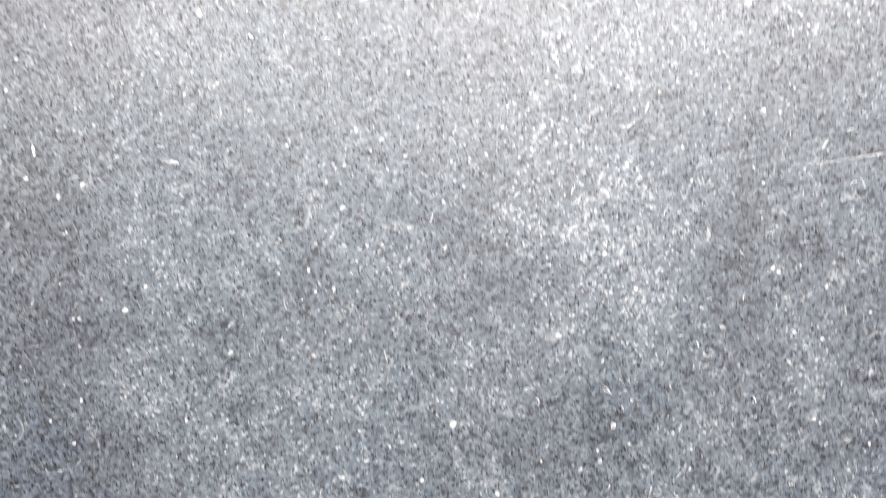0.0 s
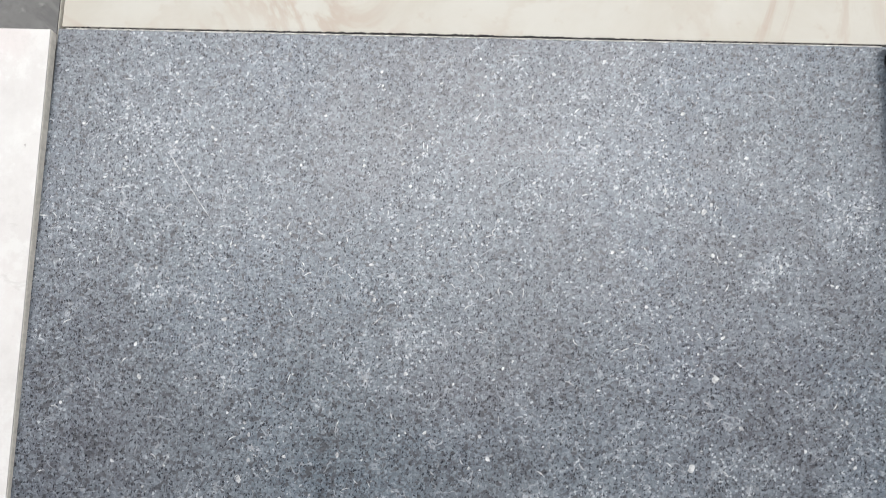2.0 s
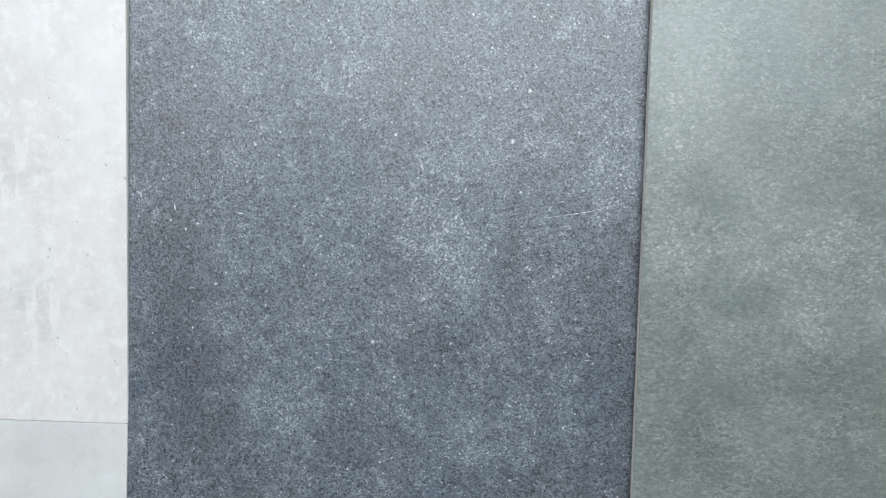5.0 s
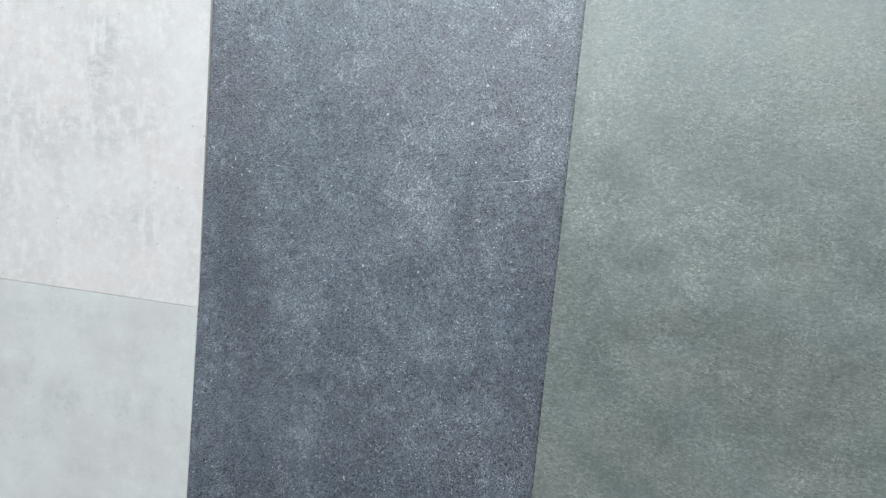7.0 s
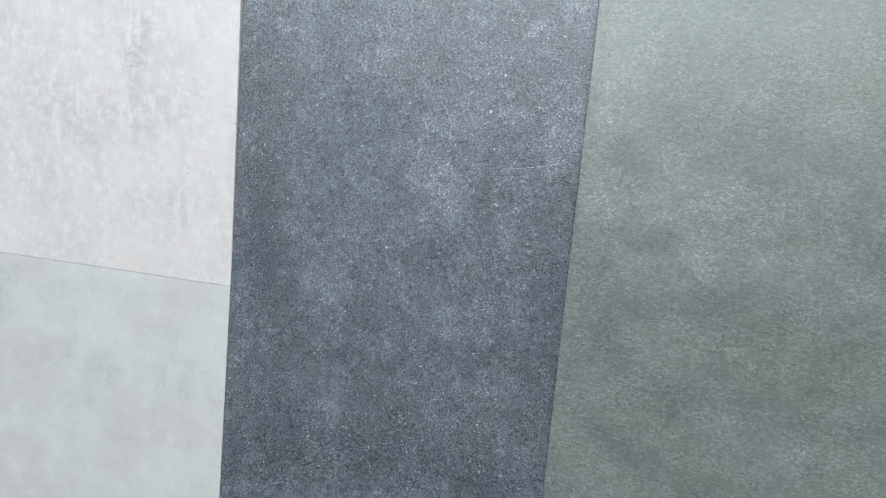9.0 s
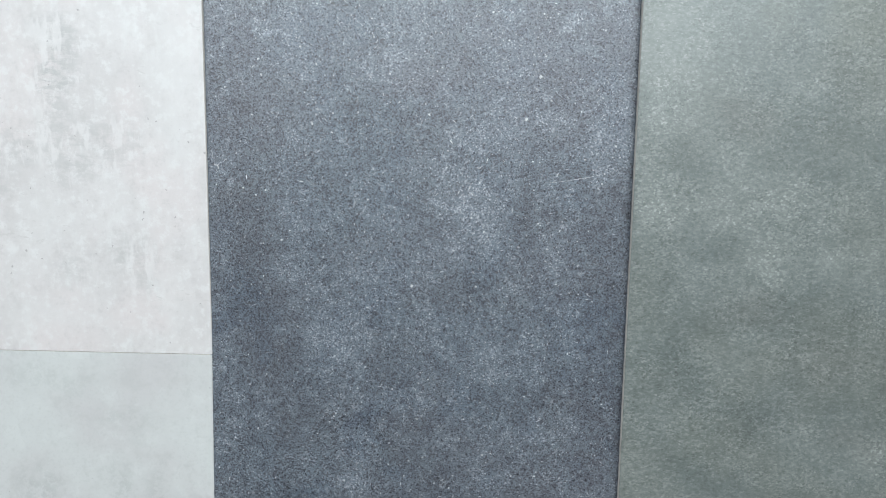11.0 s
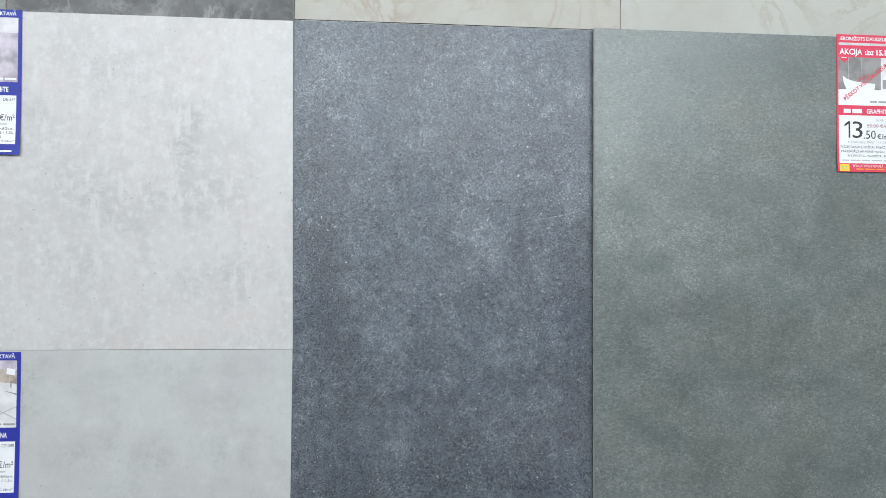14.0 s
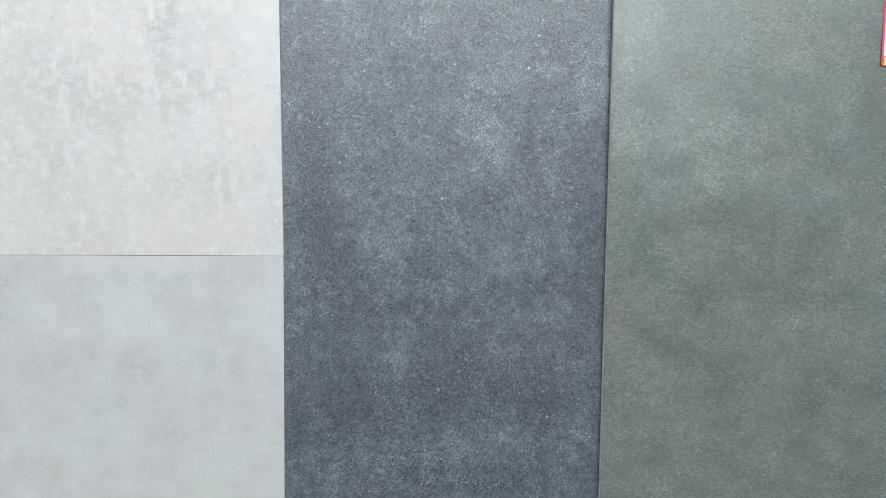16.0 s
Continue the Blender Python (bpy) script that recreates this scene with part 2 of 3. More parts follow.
def olive_glaze():
    m, nt, bsdf, pos = material("olive_grey_glaze", 0.36, spec=0.75)
    bsdf.inputs["Specular Tint"].default_value = (0.97, 1.0, 0.99, 1)
    wide = stretch(nt, pos, 0.7, 1, 1)
    big = cloud(nt, wide, 6, 4, 0.6)
    mid = cloud(nt, wide, 24, 5, 0.66)
    fibre = cloud(nt, stretch(nt, pos, 0.55, 1, 1), 230, 5, 0.7)
    loose = shaken(nt, stretch(nt, pos, 0.8, 1, 1), 420, 0.0030)
    dist, own = cells(nt, loose, 480)
    base = mix(nt, remap(nt, cloud(nt, pos, 5, 2), 0.42, 0.62), (0.096, 0.116, 0.113), (0.105, 0.121, 0.113))
    # warm, olive and blue-grey clouds of the print
    yellow = stains(nt, pos, [(0.85, 1.17, 0.09, 0.05, 0.7), (0.92, 1.11, 0.12, 0.04, 0.8), (0.97, 1.2, 0.08, 0.05, 0.6), (0.73, 1.18, 0.05, 0.05, 0.4), (0.66, 0.62, 0.06, 0.06, 0.35), (0.98, 0.56, 0.08, 0.05, 0.4)])
    base = mix(nt, yellow, base, (0.110, 0.123, 0.103))
    rust = stains(nt, pos, [(0.72, 0.80, 0.08, 0.05, 0.6), (0.9, 0.62, 0.1, 0.04, 0.6), (0.84, 0.73, 0.09, 0.05, 0.4), (0.70, 1.05, 0.06, 0.05, 0.5), (0.75, 0.45, 0.08, 0.06, 0.4)])
    base = mix(nt, calc(nt, "MULTIPLY", rust, 0.6), base, (0.118, 0.120, 0.113))
    cold = stains(nt, pos, [(0.92, 0.82, 0.1, 0.06, 0.7), (0.76, 0.66, 0.08, 0.07, 0.5), (0.64, 0.85, 0.05, 0.09, 0.4), (0.70, 0.55, 0.06, 0.06, 0.5), (0.99, 0.95, 0.06, 0.08, 0.4)])
    base = mix(nt, cold, base, (0.098, 0.120, 0.122))
    pale = stains(nt, pos, [(0.73, 0.945, 0.11, 0.06, 1.0), (0.63, 0.93, 0.08, 0.06, 0.9), (0.73, 0.865, 0.07, 0.05, 0.8), (0.84, 0.87, 0.1, 0.05, 0.6), (0.68, 0.99, 0.07, 0.04, 0.7),
                            (0.60, 1.12, 0.07, 0.14, 0.9), (0.93, 0.83, 0.08, 0.05, 0.5), (0.90, 0.60, 0.1, 0.04, 0.4), (0.88, 1.06, 0.08, 0.05, 0.4), (0.58, 0.9, 0.03, 0.35, 0.35), (0.8, 0.56, 0.06, 0.04, 0.3), (0.86, 0.95, 0.1, 0.08, 0.6)])
    deep = stains(nt, pos, [(1.04, 1.0, 0.08, 0.16, 0.9), (0.72, 0.645, 0.07, 0.05, 0.6), (0.69, 0.56, 0.05, 0.06, 0.6), (0.82, 0.51, 0.1, 0.06, 0.5), (0.85, 1.25, 0.22, 0.10, 0.8), (1.0, 1.28, 0.12, 0.08, 0.6), (0.86, 0.68, 0.09, 0.03, 0.6), (0.99, 0.65, 0.08, 0.03, 0.5),
                            (0.62, 0.72, 0.06, 0.05, 0.4), (0.95, 0.45, 0.15, 0.06, 0.45), (0.70, 1.05, 0.05, 0.04, 0.4)])
    much = calc(nt, "ADD", calc(nt, "MULTIPLY", calc(nt, "SUBTRACT", mid, 0.5), 0.30), calc(nt, "MULTIPLY", calc(nt, "SUBTRACT", big, 0.5), 0.14))
    much = calc(nt, "ADD", much, calc(nt, "MULTIPLY", calc(nt, "SUBTRACT", pale, deep), 0.095))
    thread = calc(nt, "ADD", fibre, calc(nt, "MULTIPLY", much, 0.4))
    spark = calc(nt, "ADD", own, calc(nt, "MULTIPLY", much, 1.2))
    base = mix(nt, remap(nt, much, -0.12, 0.28, 0.0, 0.75), base, (0.180, 0.200, 0.190))
    base = mix(nt, remap(nt, much, 0.0, -0.2, 0.0, 0.45), base, (0.074, 0.088, 0.083))
    base = mix(nt, remap(nt, thread, 0.50, 0.66, 0.0, 0.36), base, (0.235, 0.258, 0.246))
    base = mix(nt, remap(nt, thread, 0.48, 0.36, 0.0, 0.32), base, (0.055, 0.068, 0.064))
    # grain lies in drifts, with dull stretches between
    drift = remap(nt, calc(nt, "ADD", cloud(nt, stretch(nt, pos, 0.8, 1.2, 1), 19, 4, 0.6), calc(nt, "MULTIPLY", much, 0.6)), 0.40, 0.64, 0.4, 0.9)
    base = mix(nt, calc(nt, "MULTIPLY", drift, remap(nt, spark, 0.62, 1.0, 0.0, 0.45)), base, (0.27, 0.29, 0.275))
    base = mix(nt, calc(nt, "MULTIPLY", drift, remap(nt, spark, 1.0, 1.12, 0.0, 0.45)), base, (0.42, 0.44, 0.42))
    base = mix(nt, calc(nt, "MULTIPLY", drift, remap(nt, spark, 0.34, 0.0, 0.0, 0.55)), base, (0.042, 0.052, 0.048))
    dash, own2 = cells(nt, shaken(nt, stretch(nt, pos, 0.55, 1, 1), 300, 0.005), 300)
    lit = calc(nt, "ADD", own2, calc(nt, "MULTIPLY", much, 1.3))
    base = mix(nt, calc(nt, "MULTIPLY", remap(nt, dash, 0.40, 0.2), remap(nt, lit, 0.80, 1.02, 0.0, 0.4)), base, (0.32, 0.345, 0.33))
    base = mix(nt, calc(nt, "MULTIPLY", remap(nt, dash, 0.40, 0.2), remap(nt, lit, 0.26, 0.10, 0.0, 0.5)), base, (0.040, 0.050, 0.046))
    nt.links.new(base, bsdf.inputs["Base Color"])
    nt.links.new(remap(nt, mid, 0.3, 0.7, 0.33, 0.42), bsdf.inputs["Roughness"])
    bump(nt, bsdf, calc(nt, "ADD", fibre, calc(nt, "MULTIPLY", own, 0.3)), 0.3, 0.0005)
    return m


def white_glaze():
    m, nt, bsdf, pos = material("white_concrete_glaze", 0.45)
    tall = stretch(nt, pos, 1, 1, 0.35)
    flat = stretch(nt, pos, 0.4, 1, 1)
    big = cloud(nt, pos, 8, 5, 0.65)
    linen = cloud(nt, tall, 170, 4, 0.65)
    mid = cloud(nt, tall, 34, 5, 0.65)
    crust = cloud(nt, pos, 62, 8, 0.72)
    dash = cloud(nt, flat, 120, 4, 0.7, 0.4)
    base = mix(nt, remap(nt, big, 0.35, 0.65), (0.462, 0.452, 0.450), (0.510, 0.502, 0.500))
    base = mix(nt, remap(nt, cloud(nt, pos, 6, 2), 0.48, 0.62, 0.0, 0.8), base, (0.518, 0.488, 0.486))
    base = mix(nt, remap(nt, mid, 0.54, 0.70, 0.0, 0.5), base, (0.550, 0.568, 0.562))
    base = mix(nt, remap(nt, mid, 0.46, 0.32, 0.0, 0.25), base, (0.42, 0.415, 0.41))
    base = mix(nt, remap(nt, crust, 0.50, 0.64, 0.0, 0.6), base, (0.568, 0.578, 0.574))
    base = mix(nt, remap(nt, crust, 0.48, 0.34, 0.0, 0.45), base, (0.405, 0.394, 0.392))
    grey = stains(nt, pos, [(-0.19, 1.12, 0.05, 0.08, 1.0), (-0.20, 1.06, 0.035, 0.07, 0.8), (-0.175, 0.985, 0.07, 0.06, 0.7), (-0.36, 1.0, 0.1, 0.09, 0.7), (-0.443, 0.896, 0.03, 0.02, 0.7), (-0.11, 1.0, 0.06, 0.07, 0.5),
                            (-0.19, 0.835, 0.05, 0.05, 0.4), (-0.10, 0.85, 0.06, 0.06, 0.6), (-0.25, 1.0, 0.05, 0.05, 0.6), (-0.38, 0.87, 0.1, 0.05, 0.5), (-0.33, 1.22, 0.1, 0.06, 0.5), (-0.45, 1.1, 0.05, 0.1, 0.4), (-0.3, 0.95, 0.06, 0.04, 0.5)])
    bare = stains(nt, pos, [(-0.04, 1.1, 0.06, 0.2, 0.8), (-0.217, 0.90, 0.06, 0.06, 0.6), (-0.05, 1.25, 0.14, 0.07, 0.7), (-0.22, 0.77, 0.12, 0.04, 0.5), (-0.05, 0.8, 0.04, 0.07, 0.6), (-0.45, 0.78, 0.1, 0.05, 0.5)])
    base = mix(nt, calc(nt, "MULTIPLY", bare, 0.55), base, (0.535, 0.540, 0.536))
    # grey patches: broken by level dashes, with chalky upright smears in them
    worn = calc(nt, "MULTIPLY", grey, remap(nt, calc(nt, "ADD", dash, calc(nt, "MULTIPLY", calc(nt, "SUBTRACT", crust, 0.5), 0.8)), 0.38, 0.60, 0.85, 0.1))
    base = mix(nt, worn, base, (0.372, 0.374, 0.374))
    thread = calc(nt, "MULTIPLY", remap(nt, linen, 0.50, 0.62), remap(nt, grey, 0.0, 0.5, 0.05, 0.3))
    base = mix(nt, thread, base, (0.395, 0.390, 0.386))
    smear = remap(nt, cloud(nt, stretch(nt, pos, 1, 1, 0.28), 62, 5, 0.6), 0.53, 0.62)
    base = mix(nt, calc(nt, "MULTIPLY", smear, remap(nt, grey, 0.05, 0.5, 0.12, 0.65)), base, (0.555, 0.552, 0.548))
    base = mix(nt, calc(nt, "MULTIPLY", remap(nt, dash, 0.60, 0.70), remap(nt, cloud(nt, pos, 7, 2), 0.42, 0.6, 0.1, 0.55)), base, (0.40, 0.392, 0.388))
    # pores, most of them towards the upper end
    pitted = stains(nt, pos, [(-0.33, 1.26, 0.12, 0.06, 0.25), (-0.16, 1.24, 0.1, 0.07, 0.15), (-0.42, 1.12, 0.06, 0.08, 0.15), (-0.25, 1.0, 0.08, 0.05, 0.12)])
    dist, own = cells(nt, shaken(nt, pos, 260, 0.007), 95)
    pore = calc(nt, "MULTIPLY", remap(nt, dist, 0.16, 0.07), remap(nt, calc(nt, "ADD", calc(nt, "ADD", own, pitted), calc(nt, "MULTIPLY", cloud(nt, pos, 7, 2), 0.6)), 1.10, 1.16))
    base = mix(nt, calc(nt, "MULTIPLY", pore, 0.62), base, (0.20, 0.195, 0.19))
    base = mix(nt, 1.0, base, (1.0, 0.993, 0.994), "MULTIPLY")
    nt.links.new(base, bsdf.inputs["Base Color"])
    bump(nt, bsdf, linen, 0.12, 0.0005)
    return m


def pale_grey_glaze():
    m, nt, bsdf, pos = material("pale_grey_glaze", 0.42)
    big = cloud(nt, pos, 6, 5, 0.6)
    mid = cloud(nt, pos, 24, 5, 0.65)
    crust = cloud(nt, pos, 70, 8, 0.75)
    base = mix(nt, remap(nt, big, 0.35, 0.65), (0.428, 0.426, 0.428), (0.456, 0.474, 0.469))
    base = mix(nt, remap(nt, mid, 0.52, 0.7, 0.0, 0.6), base, (0.492, 0.510, 0.504))
    base = mix(nt, remap(nt, mid, 0.47, 0.34, 0.0, 0.35), base, (0.375, 0.380, 0.378))
    grey = stains(nt, pos, [(-0.474, 0.63, 0.05, 0.05, 0.9), (-0.46, 0.685, 0.06, 0.03, 0.8), (-0.38, 0.53, 0.07, 0.05, 0.6), (-0.245, 0.53, 0.06, 0.035, 0.75), (-0.318, 0.557, 0.02, 0.025, 0.7), (-0.136, 0.53, 0.035, 0.06, 0.7), (-0.12, 0.62, 0.06, 0.04, 0.5),
                            (-0.08, 0.525, 0.03, 0.04, 0.6), (-0.22, 0.68, 0.12, 0.03, 0.45), (-0.30, 0.47, 0.08, 0.05, 0.4), (-0.49, 0.47, 0.02, 0.02, 0.6), (-0.35, 0.66, 0.05, 0.04, 0.4), (-0.20, 0.42, 0.06, 0.05, 0.4)])
    base = mix(nt, calc(nt, "MULTIPLY", calc(nt, "MULTIPLY", grey, 0.62), remap(nt, crust, 0.42, 0.56, 0.06, 1.0)), base, (0.290, 0.300, 0.298))
    base = mix(nt, remap(nt, crust, 0.47, 0.33, 0.0, 0.35), base, (0.362, 0.370, 0.367))
    base = mix(nt, remap(nt, crust, 0.56, 0.68, 0.0, 0.35), base, (0.49, 0.50, 0.497))
    dist, own = cells(nt, shaken(nt, pos, 260, 0.007), 60)
    base = mix(nt, calc(nt, "MULTIPLY", remap(nt, dist, 0.13, 0.06), remap(nt, own, 0.88, 0.92, 0.0, 0.45)), base, (0.17, 0.17, 0.17))
    base = mix(nt, remap(nt, cloud(nt, pos, 300, 2), 0.52, 0.7, 0.0, 0.2), base, (0.34, 0.348, 0.345))
    nt.links.new(base, bsdf.inputs["Base Color"])
    return m


def marble_glaze(name, a, b, vein, scale, rough):
    m, nt, bsdf, pos = material(name, rough)
    big = cloud(nt, pos, scale, 6, 0.65, 0.6)
    base = mix(nt, remap(nt, big, 0.35, 0.65), a, b)
    line = calc(nt, "ABSOLUTE", calc(nt, "SUBTRACT", cloud(nt, pos, scale * 0.9, 6, 0.6, 1.2), 0.5), 0)
    base = mix(nt, calc(nt, "MULTIPLY", remap(nt, line, 0.05, 0.0), remap(nt, cloud(nt, pos, scale, 2), 0.4, 0.7, 0.1, 0.8)), base, vein)
    base = mix(nt, remap(nt, cloud(nt, pos, 90, 4), 0.58, 0.75, 0.0, 0.4), base, vein)
    nt.links.new(base, bsdf.inputs["Base Color"])
    return m


CHARCOAL, OLIVE, WHITE, PALE_GREY = charcoal_glaze(), olive_glaze(), white_glaze(), pale_grey_glaze()
GREY_MARBLE = marble_glaze("grey_marble_glaze", (0.075, 0.075, 0.076), (0.14, 0.14, 0.142), (0.33, 0.325, 0.32), 9, 0.6)
CREAM_MARBLE = marble_glaze("cream_marble_glaze", (0.375, 0.355, 0.315), (0.41, 0.402, 0.37), (0.33, 0.27, 0.22), 9, 0.55)
IVORY_MARBLE = marble_glaze("ivory_grey_glaze", (0.38, 0.375, 0.345), (0.42, 0.418, 0.39), (0.34, 0.31, 0.27), 6, 0.55)
GREEN_MARBLE = marble_glaze("grey_green_glaze", (0.15, 0.165, 0.155), (0.20, 0.215, 0.20), (0.28, 0.28, 0.27), 6, 0.35)
BODY_GREY = plain("grey_tile_body", (0.60, 0.58, 0.54), 0.8, 0.12, 300)
BODY_DARK = plain("dark_tile_body", (0.10, 0.10, 0.105), 0.8, 0.2, 300)
BODY_TAN = plain("tan_tile_body", (0.46, 0.445, 0.425), 0.8, 0.12, 300)
FLECK = plain("pale_fleck", (0.38, 0.392, 0.405), 0.5, 0.45, 260)
CHIP = plain("chipped_glaze", (0.55, 0.54, 0.52), 0.8, 0.3, 500)
# joint filler, and the strip that stands in for the gap's shade
FILLER_AND_SHADE = plain("black_filler_and_gap_shade", (0.012, 0.012, 0.013), 0.9, 0.3, 300)
BOARD = plain("painted_board", (0.30, 0.30, 0.29), 0.7, 0.1, 20)
WALL = plain("painted_plaster", (0.62, 0.61, 0.59), 0.85, 0.05, 8)
CONCRETE = plain("concrete_floor", (0.26, 0.255, 0.245), 0.6, 0.2, 4)

# ---- mesh helpers ----
HOME = {}


def place(bm, name, mat, at, smooth=False):
    for v in bm.verts:
        v.co -= at
    me = bpy.data.meshes.new(name)
    bm.to_mesh(me)
    bm.free()
    me.materials.append(mat)
    if smooth:
        for p in me.polygons:
            p.use_smooth = True
    return me


def thing(name, at, label, category, group=""):
    ob = new(name)
    ob.location, ob.empty_display_size = at, 0.05
    HOME[ob.name] = Vector(at)
    return tagged(ob, label, category, group)


def part(name, bm, mat, parent, label="", kind=""):
    """One mesh, given in world places, as a part of a thing or of a part."""
    ob = new(name, place(bm, name, mat, HOME[parent.name]))
    ob.parent = parent
    HOME[ob.name] = HOME[parent.name]
    return tagged(ob, label, kind=kind)


def structure(name, bm, mat, label=""):
    return tagged(new(name, place(bm, name, mat, Vector((0, 0, 0)))), label, kind="structure")


def box(x0, x1, y0, y1, z0, z1, bevel=0.0, bm=None):
    bm = bm or bmesh.new()
    made = bmesh.ops.create_cube(bm, size=1)["verts"]
    for v in made:
        v.co = Vector((x0 + (v.co.x + 0.5) * (x1 - x0), y0 + (v.co.y + 0.5) * (y1 - y0), z0 + (v.co.z + 0.5) * (z1 - z0)))
    if bevel:
        edges = list({e for v in made for e in v.link_edges})
        bmesh.ops.bevel(bm, geom=edges, offset=bevel, segments=2, affect="EDGES", profile=0.5)
    return bm


def leaning(bm, z, dx, dy):
    """Sets a piece a little out of plumb: dx and dy for each metre over the height z."""
    for v in bm.verts:
        v.co.x, v.co.y = v.co.x + dx * (v.co.z - z), v.co.y + dy * (v.co.z - z)
    return bm


# ---- the room ----
structure("floor", box(-3.6, 4.2, -5.2, 0.25, -0.1, 0.0), CONCRETE, "grey concrete shop floor")
structure("ceiling", box(-3.6, 4.2, -5.2, 0.25, 4.4, 4.5), WALL, "white plaster ceiling")
structure("wall_north", box(-3.6, 4.2, 0.010, 0.25, 0.0, 4.4), BOARD, "grey painted display wall")
structure("wall_west", box(-3.75, -3.6, -5.2, 0.25, 0.0, 4.4), WALL, "white plaster wall")
structure("wall_east", box(4.2, 4.35, -5.2, 0.25, 0.0, 4.4), WALL, "white plaster wall")
south = box(-3.6, 4.2, -5.2, -5.0, 0.0, 1.85)
box(-3.6, 4.2, -5.2, -5.0, 4.15, 4.4, bm=south)
box(-3.6, -2.95, -5.2, -5.0, 1.85, 4.15, bm=south)
box(3.55, 4.2, -5.2, -5.0, 1.85, 4.15, bm=south)
structure("wall_south", south, WALL, "white plaster wall with a wide shop window")
structure("ledge", box(-1.2, 1.8, -0.10, 0.010, 0.0, 0.12, 0.003), BOARD, "grey painted ledge along the display wall")

# ---- tiles ----


def tile(label, x0, x1, front, z0, z1, thick, glaze, body, group, bevel=0.0007, lean=(0, 0, 0)):
    """A ceramic tile: the body with the glazed face on it."""
    t = thing("ceramic_tile", ((x0 + x1) / 2, front + thick, z0), label, "tile", group)
    part("body", leaning(box(x0, x1, front + 0.0011, front + thick, z0, z1, bevel), *lean), body, t, "unglazed ceramic edge")
    part("glazed_face", leaning(box(x0 + 0.0002, x1 - 0.0002, front, front + 0.0011, z0 + 0.0002, z1 - 0.0002, 0.0004), *lean), glaze, t)
    return t


LOWER, UPPER = "large tiles in the lower display row", "tiles in the upper display row"
DARK_TOP, GREEN_X, GREEN_Y, WHITE_X, WHITE_Y, PALE_X, PALE_Y = 1.325, 0.556, -0.014, -0.0052, -0.008, -0.0012, -0.0014

structure("mounting_board", box(-0.602, -0.012, 0.0075, 0.0098, 0.125, 1.30), BOARD, "thin grey board behind the pale tiles")
structure("mounting_strip", box(0.575, 1.15, GREEN_Y + 0.0094, -0.0003, 0.125, 1.30), BOARD, "thin grey board behind the olive tile")
# the gap's shade behind the olive tile, added as a black strip
structure("gap_shade_strip", leaning(box(0.5572, 0.5745, GREEN_Y + 0.0094, -0.0003, 0.125, 1.318), 1.15, -0.0045, 0), FILLER_AND_SHADE, "black strip standing in for the shade behind the olive tile's edge")

dark_tile = tile("charcoal stone-look tile with pale flecks, standing on the ledge", -0.0052, 0.593, 0.0, 0.12, DARK_TOP, 0.0098, CHARCOAL, BODY_DARK, LOWER)
white_tile = tile("off-white concrete-look square tile with faint streaks", -0.603, WHITE_X, WHITE_Y, 0.7199, 1.3205, 0.0082, WHITE, BODY_GREY, LOWER, lean=(1.30, -0.0075, -0.0115))
grey_tile = tile("pale grey cloudy square tile standing on the ledge", -0.603, PALE_X, PALE_Y, 0.12, 0.7194, 0.0078, PALE_GREY, BODY_GREY, LOWER, lean=(0.72, 0.004, 0))
green_tile = tile("olive-grey brushed stone-look tile standing on the ledge", GREEN_X, GREEN_X + 0.598, GREEN_Y, 0.12, 1.3247, 0.0092, OLIVE, BODY_TAN, LOWER, lean=(1.15, -0.0045, 0))

tile("cream marble tile above the charcoal tile", -0.0035, 0.6105, 0.0006, DARK_TOP + 0.0014, 1.925, 0.0094, CREAM_MARBLE, BODY_GREY, UPPER)
tile("ivory-grey marble tile above the olive tile", 0.612, 1.21, 0.0006, 1.314, 1.925, 0.0094, IVORY_MARBLE, BODY_GREY, UPPER)
tile("dark grey veined marble tile above the white tile", -0.51, -0.0062, 0.0006, 1.314, 1.925, 0.0094, GREY_MARBLE, BODY_GREY, UPPER)
tile("grey-green stone-look tile beside the veined marble one", -1.108, -0.512, 0.0006, 1.314, 1.925, 0.0094, GREEN_MARBLE, BODY_GREY, UPPER)

# ragged filler in the joint over the charcoal tile, and its chipped upper edge
rng = random.Random(7)


def ragged(x0, x1, y, low, high, step):
    """A thin strip along x with uneven edges."""
    bm = bmesh.new()
    n = int((x1 - x0) / step)
    back, prev = y + 0.0006, None
    for i in range(n + 1):
        x = x0 + (x1 - x0) * i / n
        a, b = low(i), high(i)
        row = [bm.verts.new((x, yy, zz)) for yy, zz in ((y, a), (y, b), (back, b), (back, a))]
        if prev:
            for k in range(4):
                bm.faces.new((prev[k], row[k], row[(k + 1) % 4], prev[(k + 1) % 4]))
        prev = row
    return bm


part("joint_filler", ragged(0.002, GREEN_X - 0.001, -0.0004, lambda i: DARK_TOP + 0.0002 + rng.uniform(0, 0.0003),
     lambda i: DARK_TOP + 0.0004 + max(0, 0.0009 * math.sin(i * 0.013 - 0.6)) + rng.uniform(0, 0.0009), 0.0016), FILLER_AND_SHADE, dark_tile, "ragged black joint filler")
part("chipped_edge", ragged(0.0, GREEN_X - 0.001, -0.0003, lambda i: DARK_TOP - 0.0002 - rng.uniform(0, 0.0005), lambda i: DARK_TOP + 0.0001, 0.0025), CHIP, dark_tile, "pale chipped glaze edge")

